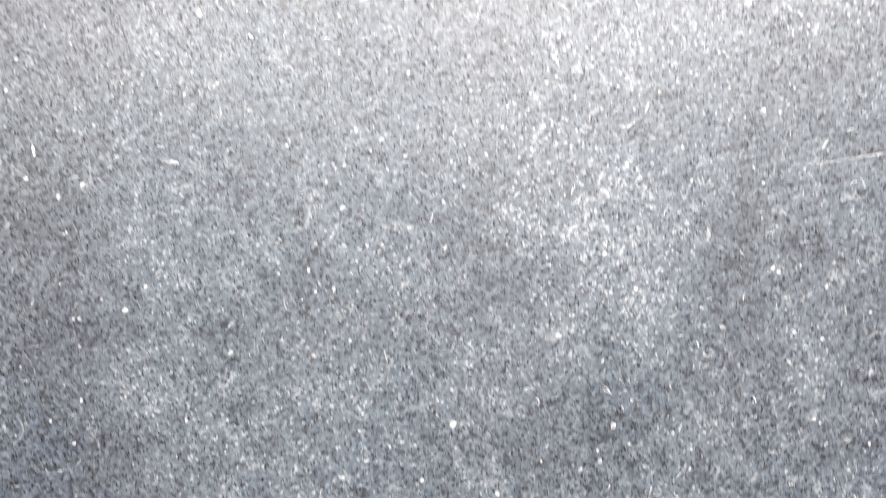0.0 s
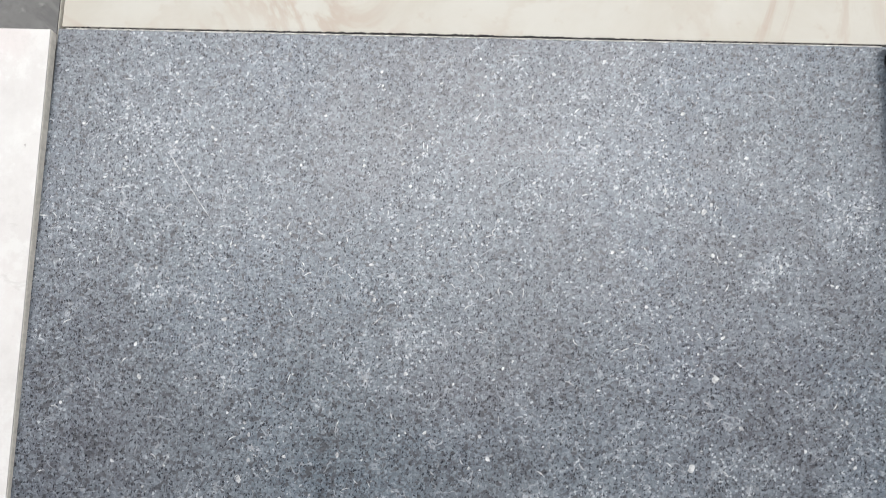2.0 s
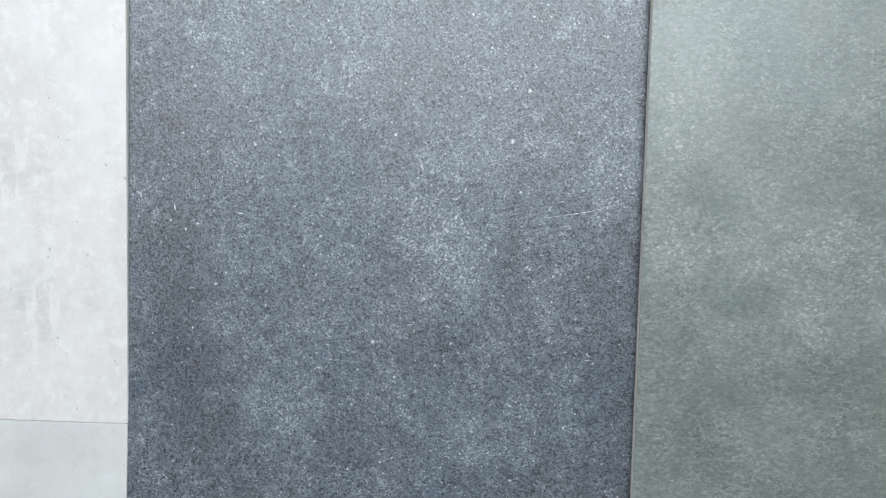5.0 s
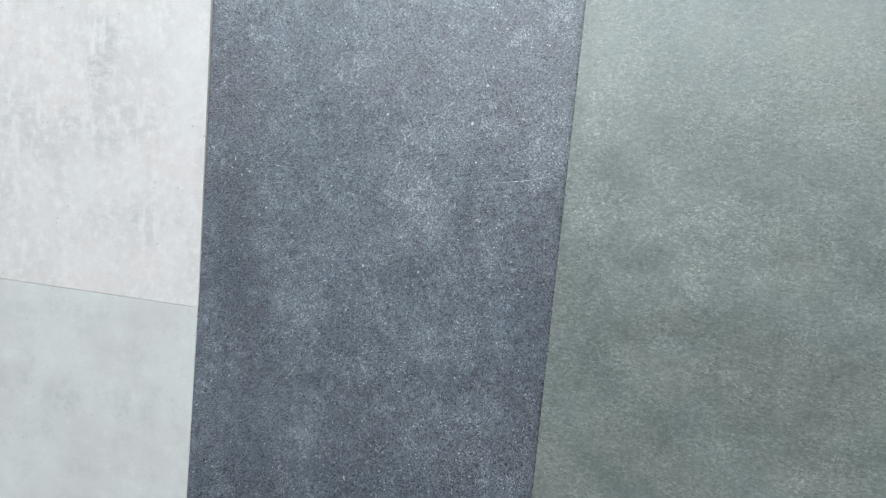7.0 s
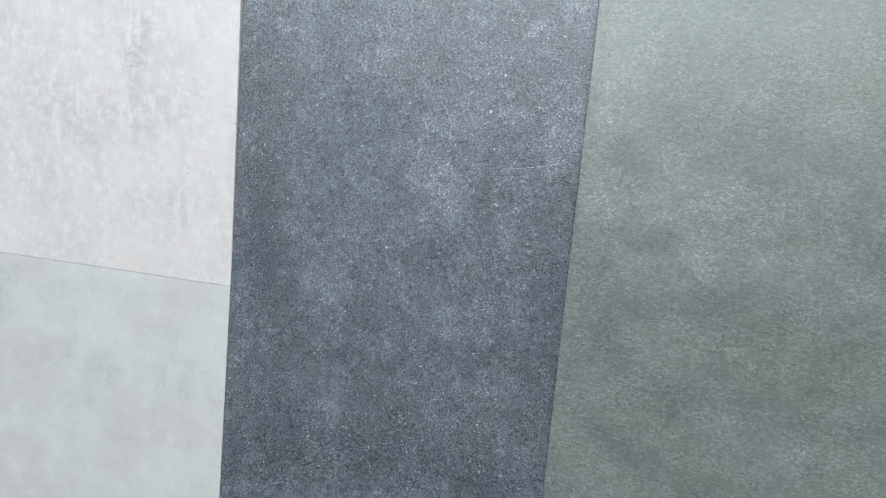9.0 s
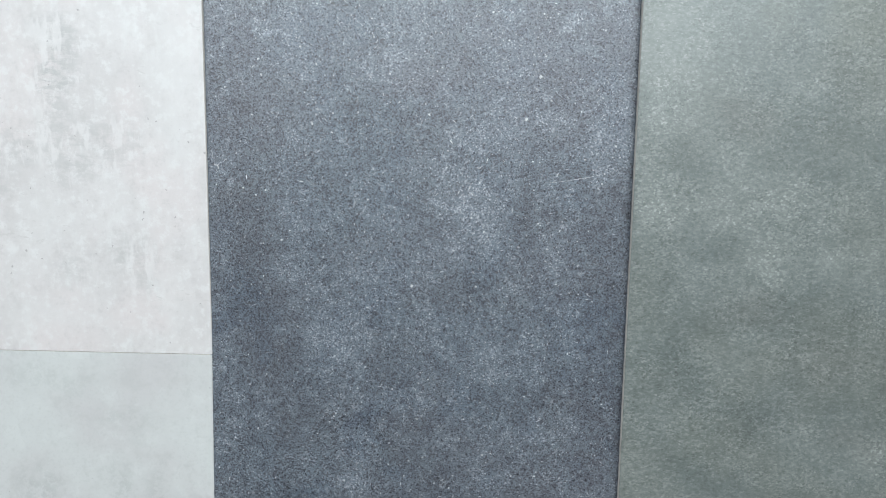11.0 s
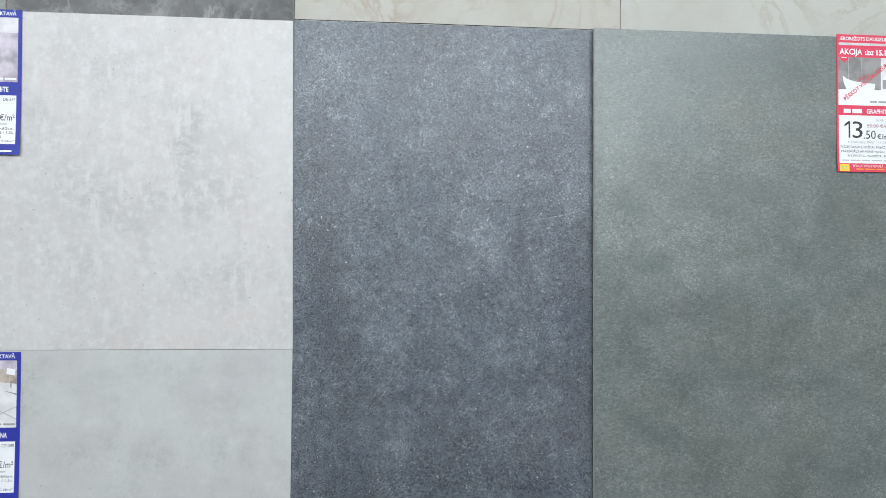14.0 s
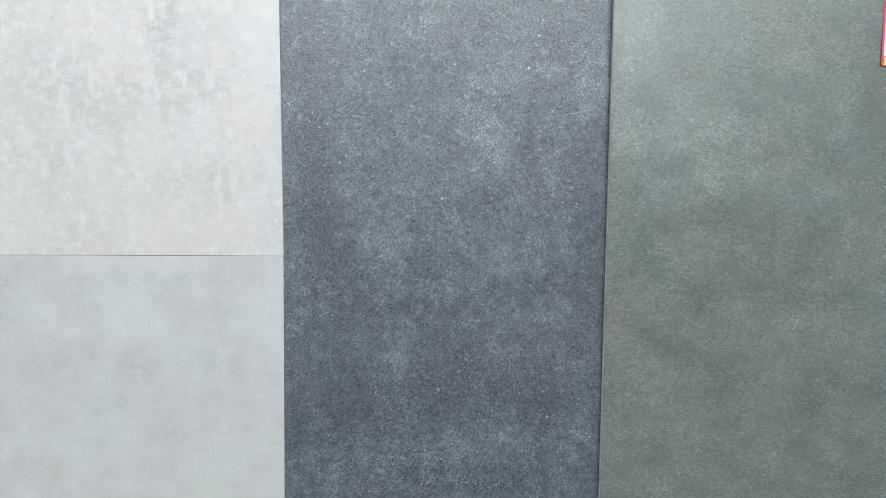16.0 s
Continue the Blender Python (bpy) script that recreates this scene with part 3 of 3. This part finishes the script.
# pale flecks in the print of the charcoal tile
FLECKS = [(0.415, 1.044, 5.0), (0.432, 1.099, 4.5), (0.269, 0.820, 4.2), (0.355, 0.821, 3.2), (0.405, 1.138, 2.6), (0.429, 1.207, 3.6),
          (0.120, 1.131, 3.4), (0.215, 1.145, 3.0), (0.135, 1.033, 3.0), (0.069, 1.094, 3.0), (0.236, 1.099, 2.6), (0.447, 1.069, 2.6),
          (0.249, 1.063, 2.2), (0.273, 1.014, 2.4), (0.144, 0.998, 2.6), (0.426, 0.990, 2.4), (0.294, 0.782, 2.4), (0.491, 0.853, 3.0),
          (0.381, 0.724, 2.4), (0.534, 1.012, 2.6), (0.372, 0.998, 2.0), (0.094, 0.879, 3.0)]
CURLS = [(0.012, 0.976, 10, 80), (0.319, 1.014, 8, -25), (0.355, 0.978, 9, -40), (0.366, 0.990, 8, 70), (0.120, 0.957, 8, -10), (0.048, 0.962, 8, 100),
         (0.268, 0.483, 10, 100), (0.458, 0.973, 6, 80), (-0.001, 1.196, 6, 0), (0.402, 0.925, 8, 60), (0.405, 1.22, 7, 50)]


def fleck(bm, x, z, size, rng):
    """A flat chip of the print with an uneven outline."""
    n, turn, long = 9, rng.uniform(0, 6.3), rng.uniform(1.0, 1.6)
    ring = []
    for i in range(n):
        a = i * 6.2832 / n
        r = size * rng.uniform(0.32, 0.58)
        u, v = r * math.cos(a), r * math.sin(a) * long
        ring.append(bm.verts.new((x + u * math.cos(turn) - v * math.sin(turn), -0.00012, z + u * math.sin(turn) + v * math.cos(turn))))
    bm.faces.new(ring)


def curl(bm, x, z, size, degrees, rng, thin=0.075, bend=None):
    """A thin bent hair of the print."""
    a, bend = radians(degrees), rng.uniform(-1.5, 1.5) if bend is None else bend
    px, pz, prev, n = x - math.cos(a) * size / 2, z - math.sin(a) * size / 2, None, 7
    for i in range(n + 1):
        w = size * thin * (0.25 + math.sin(math.pi * i / n)) * rng.uniform(0.6, 1.3)
        row = [bm.verts.new((px - math.sin(a) * s * w, -0.00012, pz + math.cos(a) * s * w)) for s in (1, -1)]
        if prev:
            bm.faces.new((prev[0], prev[1], row[1], row[0]))
        prev = row
        a += bend / n + rng.uniform(-0.25, 0.25) * (0.4 if thin < 0.05 else 1)
        px, pz = px + math.cos(a) * size / n, pz + math.sin(a) * size / n


bm = bmesh.new()
for x, z, size in FLECKS:
    fleck(bm, x, z, size / 1000, rng)
for x, z, size, degrees in CURLS:
    curl(bm, x, z, size / 1000, degrees, rng)
curl(bm, 0.090, 1.215, 0.06, -62, rng, 0.004, 0.05)
curl(bm, 0.495, 0.966, 0.11, 4, rng, 0.0022, 0.05)
# the smaller ones lie scattered and in drifts
drifts = [(rng.uniform(0.02, 0.54), rng.uniform(0.2, 1.3), rng.uniform(0.012, 0.035)) for i in range(110)]
for i in range(2200):
    if i % 2:
        x, z = rng.uniform(0.003, 0.553), rng.uniform(0.14, 1.318)
    else:
        cx, cz, wide = rng.choice(drifts)
        x, z = rng.gauss(cx, wide), rng.gauss(cz, wide)
    if not (0.005 < x < 0.551 and 0.14 < z < 1.316):
        continue
    if i % 5 < 3:
        fleck(bm, x, z, 0.0009 + 0.0016 * rng.random() ** 2, rng)
    else:
        curl(bm, x, z, rng.uniform(0.0025, 0.0065), rng.uniform(0, 180), rng, 0.05)
for f in bm.faces:
    if f.normal.y > 0:
        f.normal_flip()
part("print_fleck", bm, FLECK, dark_tile, "pale grey flecks and hairs in the print", kind="stuff")

# ---- price cards ----
RED = plain("red_print", (0.62, 0.035, 0.085), 0.5, 0.05, 60)
BLUE = plain("blue_print", (0.010, 0.020, 0.29), 0.5, 0.05, 60)
PAPER = plain("white_paper", (0.74, 0.75, 0.78), 0.5, 0.03, 30)
INK = plain("black_ink", (0.03, 0.03, 0.035), 0.5, 0.1, 60)
GREY_INK = plain("grey_ink", (0.30, 0.30, 0.32), 0.5, 0.1, 60)
ORANGE = plain("orange_print", (0.75, 0.28, 0.03), 0.5, 0.05, 60)
SMALL_INK = plain("small_print_ink", (0.40, 0.40, 0.42), 0.5, 0.1, 60)
PALE_INK = plain("pale_grey_ink", (0.52, 0.52, 0.54), 0.5, 0.1, 60)
YELLOW = plain("yellow_print", (0.80, 0.55, 0.02), 0.5, 0.05, 60)
PHOTO_GREY = plain("photo_grey_wall", (0.22, 0.215, 0.21), 0.4, 0.25, 40)
PHOTO_MAUVE = plain("photo_mauve_floor", (0.42, 0.38, 0.44), 0.4, 0.45, 25)
PHOTO_PALE = plain("photo_pale_floor", (0.62, 0.61, 0.64), 0.4, 0.12, 40)
PHOTO_BROWN = plain("photo_brown_sofa", (0.36, 0.31, 0.27), 0.4, 0.3, 90)
PHOTO_LINE = plain("photo_joint_grey", (0.40, 0.40, 0.43), 0.4, 0.1, 60)


class Card:
    """A printed card taped to a tile: its sheet, and what is printed on it, in fractions of width (from the left) and height (from the top)."""

    def __init__(self, label, x0, top, width, height, face, sheet):
        self.x0, self.top, self.w, self.h, self.face, self.level = x0, top, width, height, face, 0.0004
        self.ob = thing("price_card", (x0 + width / 2, face, top - height), label, "price card", "price cards on the tiles")
        bm = bmesh.new()
        bmesh.ops.create_grid(bm, x_segments=4, y_segments=24, size=0.5)
        for v in bm.verts:
            v.co = Vector((x0 + (v.co.x + 0.5) * width, face, top - (0.5 - v.co.y) * height))
        grown = bmesh.ops.extrude_face_region(bm, geom=list(bm.faces))["geom"]
        for v in grown:
            if isinstance(v, bmesh.types.BMVert):
                v.co.y -= 0.0004
        bmesh.ops.recalc_face_normals(bm, faces=list(bm.faces))
        self.under = self.ob
        self.sheet = self.under = self.add("sheet", bm, sheet)

    def add(self, name, bm, mat, label=""):
        """Bends the piece with the card, whose lower end lifts off the tile."""
        for v in bm.verts:
            down = (self.top - v.co.z) / self.h
            v.co.y -= 0.0004 + 0.003 * max(0.0, down - 0.6) ** 2 / 0.16
        return part(name, bm, mat, self.under, label)

    def shape(self, name, corners, mat, lift=1):
        """A flat printed field by its corners."""
        bm = bmesh.new()
        y = self.face - 0.0004 - 0.00012 * lift
        ring = [bm.verts.new((self.x0 + u * self.w, y, self.top - v * self.h)) for u, v in corners]
        face = bm.faces.new(ring)
        bm.normal_update()
        if face.normal.y > 0:
            face.normal_flip()
        if len(ring) == 4:
            bmesh.ops.subdivide_edges(bm, edges=list(bm.edges), cuts=5, use_grid_fill=True)
        return self.add(name, bm, mat)

    def panel(self, name, u0, u1, v0, v1, mat):
        """A printed field that carries what follows."""
        self.under = self.ob
        self.under = self.field(name, u0, u1, v0, v1, mat)

    def field(self, name, u0, u1, v0, v1, mat, lift=1):
        return self.shape(name, [(u0, v0), (u1, v0), (u1, v1), (u0, v1)], mat, lift)

    def text(self, words, u0, u1, v, cap, mat, bold=0.0, lift=3, turn=0.0):
        """Words in the built-in font, from u0 to u1 across: cap is the height of a capital in fractions of the card's height; v is the line they stand on."""
        data = bpy.data.curves.new("lettering", "FONT")
        data.body, data.size, data.offset = words, cap * self.h / 0.70, bold
        data.resolution_u = 3
        ob = bpy.data.objects.new("lettering", data)
        scene.collection.objects.link(ob)
        me = bpy.data.meshes.new_from_object(ob.evaluated_get(bpy.context.evaluated_depsgraph_get()))
        bpy.data.objects.remove(ob)
        bm = bmesh.new()
        bm.from_mesh(me)
        bpy.data.meshes.remove(me)
        c, s = math.cos(radians(turn)), math.sin(radians(turn))
        y = self.face - 0.0004 - 0.00012 * lift
        left, right = min(p.co.x for p in bm.verts), max(p.co.x for p in bm.verts)
        for p in bm.verts:
            a, b = (p.co.x - left) / (right - left) * (u1 - u0) * self.w, p.co.y
            p.co = Vector((self.x0 + u0 * self.w + a * c - b * s, y, self.top - v * self.h + a * s + b * c))
        return self.add("lettering", bm, mat)

    def bars(self, rows, mat, lift=3):
        """Lines too small to read: one bar for each word of a line."""
        r = random.Random(3)
        for u0, u1, v, tall in rows:
            u = u0
            while u < u1 - 0.02:
                e = min(u1, u + r.uniform(0.07, 0.2))
                self.field("print_bar", u, e, v - tall / 2, v + tall / 2, mat, lift)
                u = e + 0.022


def red_card():
    k = Card("red and white sale price card taped to the olive tile", 1.0365, 1.329, 0.142, 0.268, GREEN_Y, RED)
    k.text("IEROBEŽOTS", 0.045, 0.405, 0.042, 0.025, PAPER, 0.0002)
    k.text("DAUDZUMS", 0.43, 0.78, 0.042, 0.025, PAPER, 0.0002)
    k.field("rule", 0.03, 0.97, 0.060, 0.078, PALE_INK)
    k.text("AKCIJA", 0.04, 0.37, 0.145, 0.041, PAPER, 0.0004)
    k.text("LĪDZ", 0.41, 0.535, 0.145, 0.027, PAPER, 0.0005)
    k.text("15.1", 0.575, 0.71, 0.145, 0.038, PAPER, 0.0006)
    k.panel("photo", 0.025, 0.64, 0.165, 0.40, PHOTO_GREY)
    k.field("photo_side", 0.64, 0.975, 0.165, 0.40, PHOTO_PALE)
    k.field("photo_floor", 0.025, 0.975, 0.40, 0.515, PAPER)
    k.field("photo_joint", 0.17, 0.178, 0.165, 0.40, PHOTO_LINE, 2)
    k.field("photo_joint", 0.36, 0.368, 0.165, 0.40, PHOTO_LINE, 2)
    k.shape("photo_tub", [(0.085, 0.30), (0.10, 0.35), (0.13, 0.39), (0.18, 0.427), (0.54, 0.427), (0.555, 0.355), (0.40, 0.35), (0.25, 0.34), (0.15, 0.325)], PAPER, 3)
    k.field("photo_basin", 0.68, 0.86, 0.30, 0.325, PAPER, 2)
    k.field("photo_stand", 0.665, 0.88, 0.325, 0.39, PHOTO_GREY, 2)
    k.shape("badge", [(0.05, 0.158), (0.17, 0.158), (0.17, 0.18), (0.11, 0.208), (0.05, 0.18)], RED, 4)
    k.field("badge_bar", 0.07, 0.15, 0.166, 0.171, PAPER, 5)
    k.text("PĒRKOT VISU DAUDZUMU", 0.13, 0.98, 0.485, 0.030, RED, 0.0002, 5, 39)
    k.text("CENA", 0.31, 0.50, 0.345, 0.020, RED, 0.0001, 5, 28)
    k.bars([(0.48, 0.80, 0.487, 0.013)], GREY_INK)
    k.under = k.sheet
    k.bars([(0.10, 0.40, 0.557, 0.030)], PAPER)
    k.text("GRAPHITE", 0.43, 0.76, 0.573, 0.032, PAPER, 0.0003)
    k.panel("price_panel", 0.03, 0.97, 0.588, 0.938, PAPER)
    k.text("EUEF-2", 0.575, 0.715, 0.628, 0.018, GREY_INK)
    k.shape("digit", [(0.168, 0.63), (0.192, 0.63), (0.192, 0.752), (0.168, 0.752), (0.168, 0.652), (0.11, 0.670), (0.11, 0.655)], INK, 3)
    k.text("3", 0.225, 0.37, 0.752, 0.122, INK)
    k.text(".50", 0.385, 0.56, 0.757, 0.062, INK)
    k.text("€/m²", 0.585, 0.77, 0.757, 0.036, INK, 0.0002)
    k.text("25.00 €/m²", 0.435, 0.78, 0.675, 0.027, GREY_INK)
    k.field("strike", 0.43, 0.79, 0.660, 0.664, RED, 4)
    k.text("CENA BEZ PVN - 11.16 €/M²", 0.16, 0.84, 0.791, 0.017, GREY_INK)
    k.text("FLĪZES SIENĀM, GRĪDAI, FASĀDEI, 120x60cm", 0.05, 0.95, 0.827, 0.017, INK)
    k.text("MATERIĀLS AKMENS MASA / MATĒTAS", 0.06, 0.93, 0.859, 0.017, INK)
    k.text("REKTIFICĒTA / KALIBRĒTA / PEI V / R10", 0.15, 0.86, 0.891, 0.016, INK)
    k.bars([(0.07, 0.92, 0.916, 0.008)], SMALL_INK)
    k.under = k.sheet
    k.field("badge_square", 0.03, 0.17, 0.943, 0.996, YELLOW)
    k.shape("badge_mark", [(0.10, 0.955), (0.135, 0.962), (0.135, 0.977), (0.10, 0.985), (0.065, 0.977), (0.065, 0.962)], PHOTO_BROWN, 2)
    k.shape("badge_mark", [(0.10, 0.959), (0.125, 0.965), (0.125, 0.975), (0.10, 0.981), (0.075, 0.975), (0.075, 0.965)], YELLOW, 3)
    k.text("PĒRKOT MŪSU VEIKALĀ", 0.22, 0.66, 0.965, 0.017, PAPER)
    k.bars([(0.27, 0.72, 0.980, 0.010)], ORANGE)


def blue_card(label, right, top, height, face, name, code, price, photo):
    width = 0.142
    k = Card(label, right - width, top, width, height, face, BLUE)
    k.text("NOLIKTAVĀ", 0.59, 0.93, 0.040, 0.025, PAPER, 0.0002)
    photo(k)
    k.bars([(0.68, 0.945, 0.478, 0.013)], PAPER if photo is mauve_photo else GREY_INK, 5)
    k.under = k.sheet
    k.text(name, 0.65, 0.85, 0.567, 0.034, PAPER, 0.0003)
    k.bars([(0.2, 0.62, 0.551, 0.032)], PAPER)
    k.panel("price_panel", 0.03, 0.945, 0.592, 0.928, PAPER)
    k.text(code, 0.79, 0.935, 0.630, 0.021, INK)
    k.text("€/m²", 0.75, 0.93, 0.765, 0.042, INK, 0.0001)
    if price.startswith("2"):
        k.text("2", 0.43, 0.56, 0.765, 0.122, INK)
        price = price[1:]
    k.text(price, 0.575, 0.725, 0.765, 0.068, INK)
    k.bars([(0.46, 0.84, 0.790, 0.012)], PALE_INK)
    k.bars([(0.10, 0.66, 0.822, 0.010), (0.12, 0.52, 0.848, 0.010), (0.2, 0.60, 0.878, 0.009), (0.1, 0.70, 0.908, 0.009)], SMALL_INK)
    k.text("60x60cm", 0.69, 0.92, 0.829, 0.017, INK)
    k.text("MATĒTAS / 1.5k", 0.55, 0.92, 0.857, 0.017, INK)
    k.text("/ R10", 0.63, 0.78, 0.886, 0.016, INK)
    k.text("= 0.36m²", 0.73, 0.93, 0.914, 0.014, INK)
    k.under = k.sheet
    k.bars([(0.5, 0.72, 0.950, 0.012)], PAPER)
    k.bars([(0.16, 0.94, 0.977, 0.012)], PAPER)


def mauve_photo(k):
    k.panel("photo", 0.03, 0.955, 0.055, 0.50, PHOTO_MAUVE)
    k.field("photo_wall", 0.03, 0.955, 0.055, 0.16, PHOTO_PALE, 2)
    k.field("photo_table", 0.30, 0.62, 0.38, 0.43, PHOTO_GREY, 2)


def sofa_photo(k):
    k.panel("photo", 0.03, 0.955, 0.055, 0.50, PHOTO_PALE)
    k.field("photo_wall", 0.03, 0.955, 0.055, 0.12, PHOTO_MAUVE, 2)
    k.shape("photo_sofa", [(0.35, 0.10), (0.955, 0.12), (0.955, 0.21), (0.6, 0.19), (0.35, 0.17)], PHOTO_BROWN, 3)
    for u in (0.48, 0.66, 0.84):
        k.shape("photo_cushion", [(u, 0.105), (u + 0.1, 0.115), (u + 0.09, 0.155), (u - 0.01, 0.145)], PAPER, 4)
    for u in (0.55, 0.72, 0.88):
        k.field("photo_leg", u, u + 0.015, 0.19, 0.235, PHOTO_GREY, 4)
    k.shape("photo_joint", [(0.10, 0.42), (0.45, 0.30), (0.46, 0.305), (0.11, 0.426)], PHOTO_LINE, 2)
    k.shape("photo_joint", [(0.45, 0.30), (0.95, 0.44), (0.95, 0.447), (0.45, 0.307)], PHOTO_LINE, 2)
    k.shape("photo_joint", [(0.55, 0.46), (0.95, 0.36), (0.95, 0.366), (0.55, 0.466)], PHOTO_LINE, 3)
    k.shape("photo_rug", [(0.80, 0.255), (0.955, 0.275), (0.955, 0.285)], PHOTO_GREY, 3)


red_card()
blue_card("blue and white price card taped to the white tile", -0.4785, 1.3225, 0.2575, WHITE_Y, "WHITE", "DE-547", "2.95", mauve_photo)
blue_card("blue and white price card taped to the pale grey tile", -0.4745, 0.7165, 0.2655, PALE_Y, "VIENNA", "DE-590", "50", sofa_photo)
